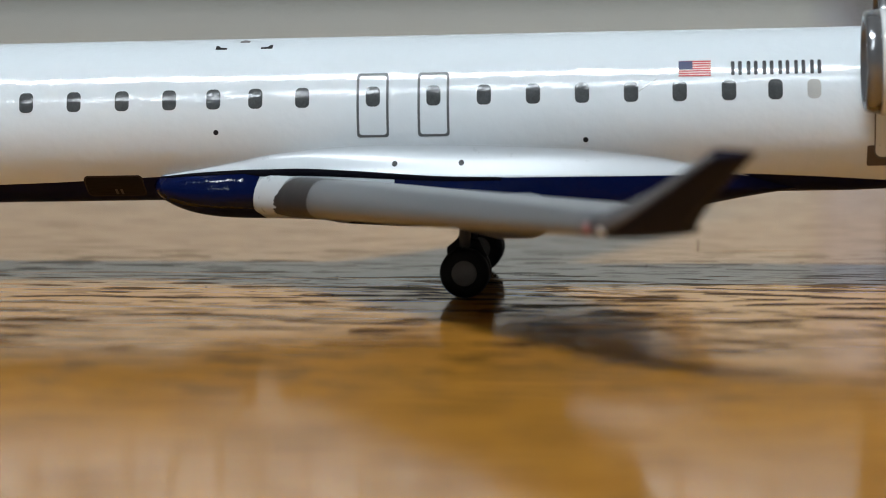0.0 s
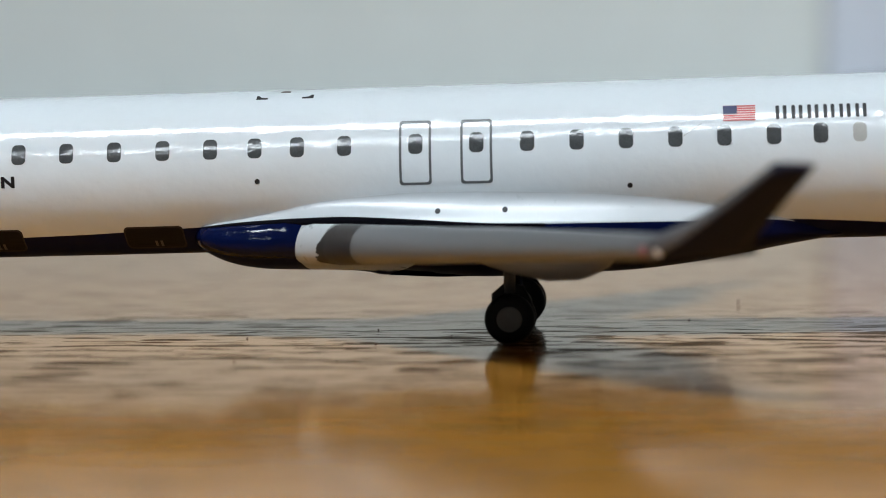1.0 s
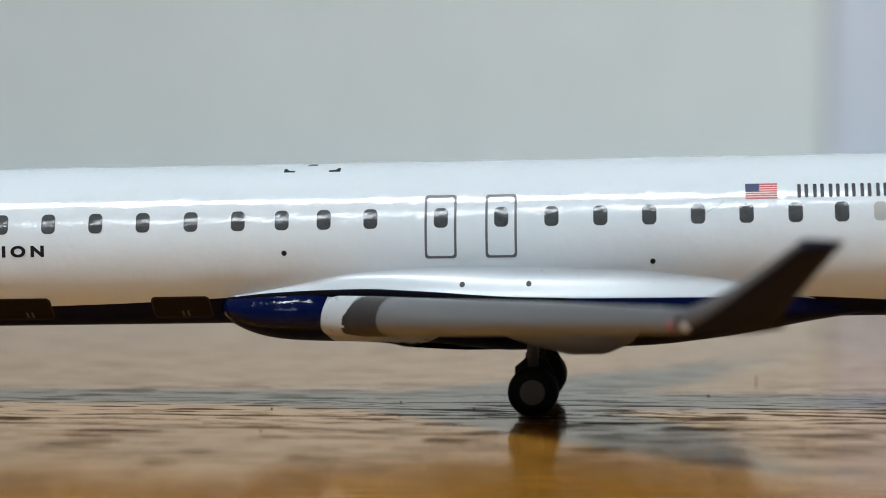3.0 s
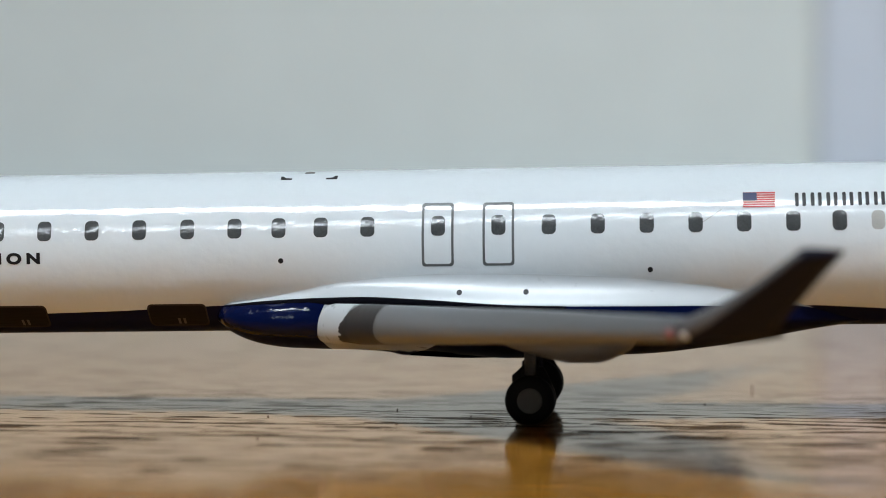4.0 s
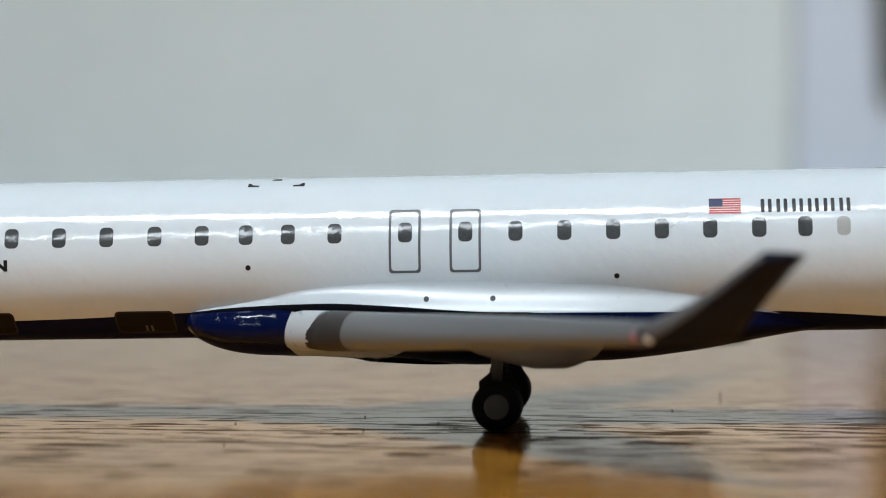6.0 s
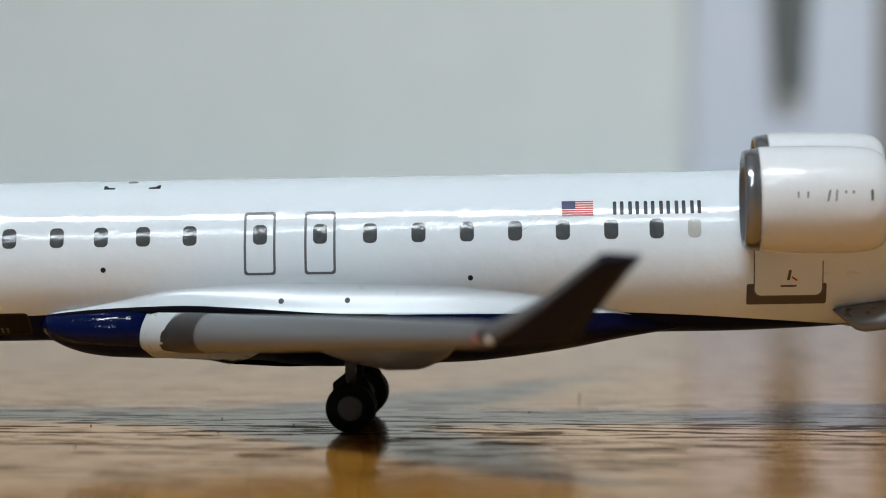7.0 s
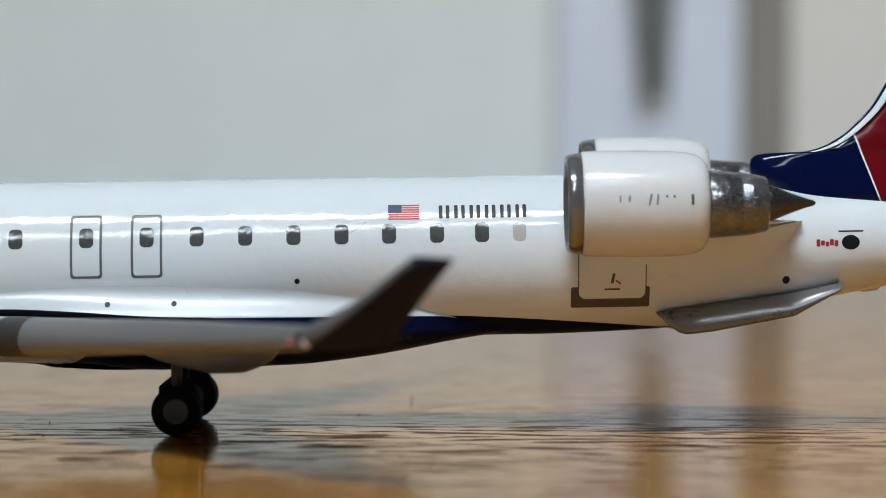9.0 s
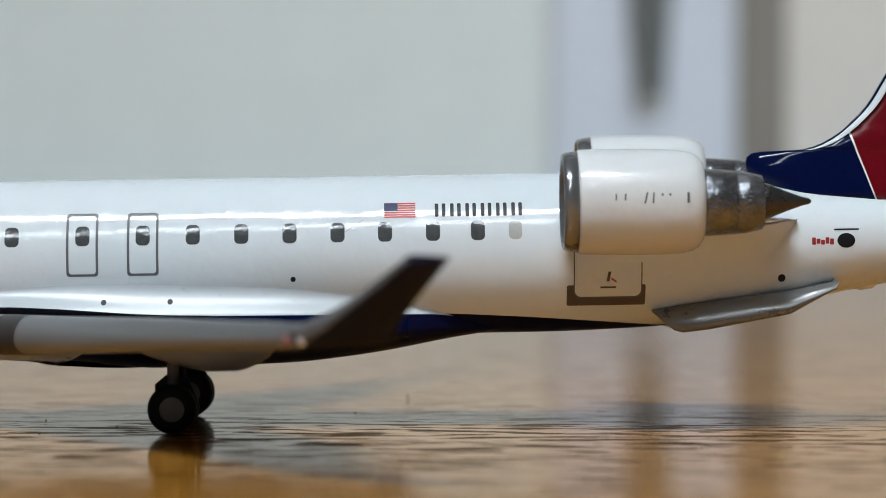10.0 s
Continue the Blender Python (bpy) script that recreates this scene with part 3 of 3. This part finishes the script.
def winglet(side, parent):
    rings = []
    for i in range(13):
        s = i / 12
        y = 25.2 + 4.3 * s
        z = -2.28 + 2.5 * s ** 1.25
        a = radians(57 * min(1, s * 1.8))
        x = -3.15 + 3.8 * s
        chord = 3.6 + (1.42 - 3.6) * s ** 0.55
        th = 0.84 + (0.4 - 0.84) * s
        rings.append([(p[0], -side * p[1], p[2]) for p in aerofoil(x, chord, z, th, y, 0.32 * (1 - s) ** 2, 10, (-math.sin(a), math.cos(a)))])
    v, f = loft(rings)
    n = len(rings[0])
    near = [min(k % n, n - k % n) for k in range(n)]
    idx = [1 if max(near[k % n] for k in g) < 4 else 0 for g in f[:-2]] + [0, 0]
    return P("winglet", v, f, [CHAR, EDGE], parent, "charcoal upturned winglet with a paler leading edge", index=idx)


def le_patch(side, parent):
    """Dark panel wrapped round the leading edge at the root."""
    rings = []
    shift = [(0, 1.2), (4, 0.75), (8, 0.15), (11, 0.0), (13, 0.05), (14, 0.45), (18, 0.7)]
    for i in range(9):
        row = []
        for j, k in enumerate(list(range(9, -1, -1)) + list(range(-1, -10, -1))):
            y0 = 4.52 + interp(shift, j)
            y = y0 + (7.2 - y0) * i / 8
            x = interp(LE, y)
            p = aerofoil(x, interp(TE, y) - x, interp(W_Z, y), interp(W_T, y) + 0.03, y, interp(W_D, y), nose=0.1, blunt=0.45)[k]
            row.append((p[0] - 0.025, -side * p[1], p[2]))
        rings.append(row)
    v, f = loft(rings, closed=False, caps=False)
    return P("leading_edge_panel", v, f, SLATE, parent, "dark grey leading edge panel")


def canoe(side, parent, y, x0, x1, zb, zt, w):
    rings = []
    for i in range(19):
        s = i / 18
        k = max(0.03, min(1, (s / 0.5) ** 0.7, ((1 - s) / 0.26) ** 0.55))
        x = x0 + (x1 - x0) * s
        zc, h = zt, (zt - zb) * k
        rings.append([(x, -side * (y + w * k * math.cos(t)), zc + h * math.sin(t)) for t in [2 * math.pi * j / 16 for j in range(16)]])
    v, f = loft(rings)
    return P("flap_fairing", v, f, SILVER, parent)


for side in (1, -1):
    w = wing(side)
    winglet(side, w)
    le_patch(side, w)
    canoe(side, w, 9.0, -9.9, -4.5, -4.33, -3.45, 0.5)
    v, f = lathe([(-0.2, 0.02), (-0.17, 0.14), (-0.08, 0.21), (0.0, 0.23), (0.15, 0.2), (0.3, 0.03)], (-2.72, -side * 25.35, -2.42), "x", 16)
    P("tip_light", v, f, PALEBAND, w, "small pale wing tip light")
    v, f = lathe([(-0.22, 0.02), (-0.18, 0.12), (-0.08, 0.19), (0.0, 0.2), (0.1, 0.17), (0.18, 0.03)], (-3.2, -side * 25.0, -2.46), "x", 16)
    P("tip_lens", v, f, LENS, w, "small dull red wing tip lens")

# ---------------------------------------------------------------- engines
def engine(side, cx, cy, cz, k, drop=0.0):
    """Nacelle on the engine's own axis; x runs from the inlet lip aft. k lowers the axis along x."""
    nac = P("nacelle", *lathe([(0.62, 1.5), (0.62, 2.06), (0.7, 2.1), (1.4, 2.13), (3.0, 2.14), (4.2, 2.12), (4.9, 2.06), (5.25, 1.97), (5.5, 1.82), (5.65, 1.6), (5.68, 1.3)], (cx, cy, cz), "x", 56, -k), ENGINE,
            label="glossy white engine nacelle")
    P("inlet_lip", *lathe([(0.5, 1.66), (0.25, 1.74), (0.06, 1.8), (0.0, 1.86), (0.03, 1.93), (0.15, 1.98), (0.61, 2.05), (0.64, 1.7)], (cx, cy, cz), "x", 56, -k), LIP, nac, "bare metal inlet lip")
    P("inlet_duct", *lathe([(0.45, 1.67), (1.2, 1.56), (2.2, 1.5), (2.25, 0.5), (1.6, 0.06)], (cx, cy, cz), "x", 48, -k), CONE, nac, "dark inlet duct and spinner")
    P("exhaust_duct", *lathe([(5.5, 1.2), (5.6, 1.36), (5.9, 1.35), (6.98, 1.28), (7.0, 1.2)], (cx, cy, cz - 0.03 - drop), "x", 48, -k), METAL, nac, "rough bare metal exhaust duct")
    P("exhaust_nozzle", *lathe([(6.9, 1.15), (7.0, 1.27), (7.4, 1.24), (8.04, 1.1), (8.1, 1.02), (8.0, 0.7)], (cx, cy, cz - 0.03 - drop), "x", 48, -k), METAL, nac, "bare metal nozzle")
    P("exhaust_cone", *lathe([(7.8, 0.8), (8.3, 0.71), (9.0, 0.43), (9.7, 0.18), (9.95, 0.12), (10.03, 0.07), (10.06, 0.015)], (cx, cy, cz + 0.02), "x", 36, -k), CONE, nac, "dark pointed exhaust cone")
    for x, a, h, w, lean in ((2.03, 0.3, 0.26, 0.05, 0), (2.41, 0.3, 0.26, 0.06, 0.02), (3.27, 0.36, 0.44, 0.07, 0.1), (3.53, 0.36, 0.44, 0.06, 0.04),
                             (3.87, 0.32, 0.1, 0.08, 0), (4.17, 0.32, 0.1, 0.08, 0), (4.89, 0.36, 0.42, 0.1, 0)):
        v, f = [], []
        for i in range(5):
            z = a - h * i / 4
            y = math.sqrt(2.155 ** 2 - z * z)
            v += [(cx + x - w / 2 - lean * i / 4, cy - side * y, cz + z - k * x), (cx + x + w / 2 - lean * i / 4, cy - side * y, cz + z - k * x)]
        f = [(2 * i, 2 * i + 1, 2 * i + 3, 2 * i + 2) for i in range(4)]
        P("nacelle_mark", v, f, LINE, nac, smooth=False)
    return nac


def pylon(side, cz, x0, x1, y_out):
    rings = []
    for i in range(9):
        y = 1.6 + (y_out - 1.6) * i / 8
        rings.append([(p[0], -side * p[1], p[2]) for p in aerofoil(x0, x1 - 1.6 * (i / 8) ** 2 - x0, cz, 1.15, y, 0.1)])
    v, f = loft(rings)
    return P("engine_pylon", v, f, WHITE)


def pylon_fillet(side):
    """Concave fairing under the pylon that runs down the fuselage side and ends in a raked edge."""
    low = [(8.0, -1.0), (14.6, -1.0), (15.5, -0.75), (15.75, -0.35), (16.05, 0.2), (16.45, 0.7), (16.8, 1.15)]
    top = [(8.0, 0.95), (14.0, 0.85), (16.0, 1.12), (16.8, 1.25)]
    out = [(8.0, 3.5), (9.0, 4.2), (13.5, 4.3), (15.3, 3.75), (16.8, 2.75)]
    rings = []
    for i in range(45):
        x = 8.0 + 8.8 * i / 44
        zl, zt, yo = interp(low, x), interp(top, x), interp(out, x)
        h, c, o = on_hull(x, zl), on_hull(x, zl + 0.62 * (zt - zl)), (x, -yo, zt)
        arc = []
        for k in range(11):
            t = k / 10
            a, b, d = (1 - t) ** 2, 2 * t * (1 - t), t * t
            arc.append((x, side * (a * (h[1] + 0.01) + b * (c[1] - 0.08) + d * o[1]), a * h[2] + b * c[2] + d * o[2]))
        rings.append(arc + [(x, -side * 1.0, zt), (x, -side * 1.0, zl)])
    v, f = loft(rings)
    return P("pylon_fairing", v, f, WHITE)


engine(1, 6.88, -5.35, 2.07, 0.014)
engine(-1, 8.15, 5.4, 2.97, 0.014, 0.2)
pylon(1, 1.3, 8.2, 16.7, 5.6)
pylon(-1, 1.6, 9.0, 16.3, 5.6)
pylon_fillet(1)
pylon_fillet(-1)

# ---------------------------------------------------------------- tail
def fin_slab():
    """Upright fin as stacked level sections, with a swept leading edge and painted panels."""
    hs = [2.0, 2.4, 2.8, 3.2, 3.6, 3.9, 4.05, 4.12, 4.16, 4.2, 4.3, 4.45, 4.7, 5.0, 5.35, 5.7, 6.1, 6.6, 7.2, 8.0, 9.5, 11, 13, 15]
    front = [(2.0, 16.2), (2.5, 16.2), (3.05, 15.15), (3.25, 14.98), (3.7, 14.95), (3.92, 15.05), (4.05, 15.22), (4.12, 15.6), (4.15, 17.1), (4.2, 17.48), (4.35, 18.06), (4.6, 18.56), (5.01, 19.18), (6.02, 20.2), (7.14, 20.91), (15.0, 25.8)]
    back = [(2.0, 27.4), (15, 30.5)]
    border = [(2.0, 20.34), (4.87, 19.32), (5.05, 19.25)]
    rings, N = [], 22
    for h in hs:
        xf, xb = interp(front, h), interp(back, h)
        xr = max(xf + 0.02, interp(border, h))
        wmax = interp([(2.0, 1.0), (3.0, 0.85), (4.1, 0.55), (5, 0.48), (15, 0.4)], h)
        us = [0.0, 0.01, 0.03, 0.06, 0.12, 0.25, 0.45, 0.7, 1.0]
        xs = [xf + (min(xr, xf + 8) - xf) * u for u in us] + [xr + (xb - xr) * u for u in (0.01, 0.1, 0.35, 0.7, 1.0)]
        half = []
        for x in xs:
            s = min(1, (x - xf) / (2.8 if 3.85 < h < 4.17 else 1.4))
            half.append((x, -wmax * math.sqrt(max(0, 1 - (1 - s) ** 2)) * (1 - 0.75 * max(0, (x - xf) / (xb - xf)) ** 2), h))
        rings.append(half + [(p[0], -p[1], p[2]) for p in half[-1:0:-1]])
    v, f = loft(rings)
    n, idx = len(rings[0]), []
    for g in f[:-2]:
        js = sorted(k % n for k in g)
        jj = js[0] if js[-1] - js[0] < n / 2 else js[-1]
        m = jj if jj < n // 2 + 1 else n - 1 - jj
        h = hs[g[0] // n]
        idx.append(1 if m >= 9 else (3 if m == 8 else 0))
    return P("tail_fin", v, f, [FINBLUE, RED, WHITE, PALEBAND], label="navy and dark red tail fin with a white leading edge", index=idx + [0, 1])


tail = fin_slab()


def fin_edge():
    """Leading edge cap of the fin: a thin dark rim in front, a white band behind it on both flanks."""
    front = [(4.15, 17.25), (4.2, 17.56), (4.35, 18.08), (4.6, 18.6), (5.01, 19.18), (6.02, 20.2), (7.14, 20.91), (9.0, 22.08), (15.0, 25.8)]
    profile = [(0.0, 0.03), (0.015, 0.1), (0.05, 0.18), (0.1, 0.26), (0.17, 0.34), (0.25, 0.4), (0.33, 0.45), (0.4, 0.44)]
    rings = []
    for i in range(61):
        z = 4.16 + 10.84 * (i / 60) ** 2.2
        x = smooth_table(front, z)
        port = [(x - 0.05 + d, -w, z - 0.02) for d, w in profile]
        rings.append(port[::-1] + [(p[0], -p[1], p[2]) for p in port])
    v, f = loft(rings, closed=False, caps=False)
    n = len(rings[0])
    idx = [1 if len(profile) - 4 <= g[0] % n <= len(profile) + 2 else 0 for g in f]
    return P("fin_leading_edge", v, f, [WHITE, FINBLUE], tail, "white painted leading edge with a dark rim", index=idx)


fin_edge()


def strake(side):
    """Grey ventral fin, a bevelled slab splayed outwards from the tail's underside."""
    low = [(10.75, -2.55), (11.25, -3.02), (11.6, -3.29), (11.95, -3.38), (13.0, -3.27), (16.4, -2.68), (18.3, -1.68), (18.4, -1.42)]
    high = [(10.75, -2.5), (11.25, -2.4), (11.6, -2.33), (11.95, -2.28), (13.0, -2.15), (15.2, -1.78), (17.2, -1.42), (18.35, -1.28)]
    rings = []
    for (x, zl), (_, zh) in zip(low, high):
        yo, yi = -3.0, -1.2
        h = zh - zl
        rings.append([(x, side * q, z) for q, z in ((yi, zh + 0.05), (-2.3, zh + 0.02), (-2.75, zh - 0.25 * h), (yo, zl + 0.3 * h), (yo, zl + 0.1 * h), (-2.85, zl), (-2.2, zl + 0.1 * h), (yi, zl + 0.5 * h))])
    v, f = loft(rings)
    return P("ventral_strake", v, f, DULL, label="silver-grey ventral strake")


strake(1)
strake(-1)
P("tail_bumper", *lathe([(-0.7, 0.03), (-0.45, 0.32), (0, 0.4), (0.5, 0.34), (0.9, 0.05)], (19.8, 0, -1.42), "x", 20), WHITE)


# ---------------------------------------------------------------- main landing gear
def gear(side, y, gx, r):
    zg = -AXIS - 0.0184 * gx + 0.003
    leg = P("main_gear", *lathe([(r - 0.1, 0.16), (2.0, 0.17), (2.02, 0.23), (3.6, 0.25)], (gx, -side * y, zg), "z", 18), STRUT, label="short metal landing gear leg")
    P("axle", *lathe([(-0.62, 0.14), (0.62, 0.14)], (gx, -side * y, zg + r), "y", 14), STRUT, leg)
    P("brace", *lathe([(1.5, 0.07), (3.3, 0.09)], (gx + 0.42, -side * (y - 0.25), zg), "z", 10), CHAR, leg)
    P("gear_fairing", *lathe([(-0.12, 0.05), (-0.12, 0.72), (-0.08, 0.84), (0.08, 0.84), (0.12, 0.72), (0.12, 0.05)], (gx + 0.02, -side * (y - 0.05), zg + 1.62), "y", 7), RUBBER, leg, "black faceted fairing behind the leg")
    for dy in (-0.5, 0.5):
        c = (gx, -side * y + dy, zg + r)
        P("tyre", *lathe([(-0.3, 0.5), (-0.3, 0.82 * r), (-0.27, 0.9 * r), (-0.2, 0.96 * r), (-0.1, r), (0.1, r), (0.2, 0.96 * r), (0.27, 0.9 * r), (0.3, 0.82 * r), (0.3, 0.5)], c, "y", 40), RUBBER, leg, "black rubber tyre")
        P("hub", *lathe([(-0.32, 0.03), (-0.33, 0.4), (-0.31, 0.5), (-0.2, 0.56), (0.2, 0.56), (0.31, 0.5), (0.33, 0.4), (0.32, 0.03)], c, "y", 28), HUB, leg, "grey wheel hub")
    return leg


gear(1, 5.0, -8.9, 1.0)
gear(-1, 4.3, -9.05, 1.04)


# dust on the table
def speck(x, y, r, tall=1.0):
    bm = bmesh.new()
    bmesh.ops.create_icosphere(bm, subdivisions=2, radius=1)
    for v in bm.verts:
        k = 1 + 0.35 * noise.noise(v.co * 1.7 + Vector((x, y, 0)))
        v.co = (v.co.x * r * k, v.co.y * r * k, (v.co.z * tall * k + 0.9 * tall) * r)
    me = bpy.data.meshes.new("dust_speck")
    bm.to_mesh(me)
    bm.free()
    me.materials.append(TAUPE)
    ob = new("dust_speck", me)
    ob.location = (x * MM, y * MM, 0)
    ob.scale = (MM, MM, MM)
    return tagged(ob, "tiny dark dust speck lying on the table", "dust", "dust specks")


for x, y, r, tall in ((-11.44, -1.86, 0.045, 0.9), (-1.73, 6.35, 0.05, 0.6), (0.6, 15.31, 0.035, 4.5), (-18.61, -12.43, 0.04, 0.8),
                      (-14.85, 1.37, 0.045, 0.8), (-14.17, -5.15, 0.05, 0.7), (-19.78, -2.66, 0.05, 0.6)):
    speck(x, y, r, tall)
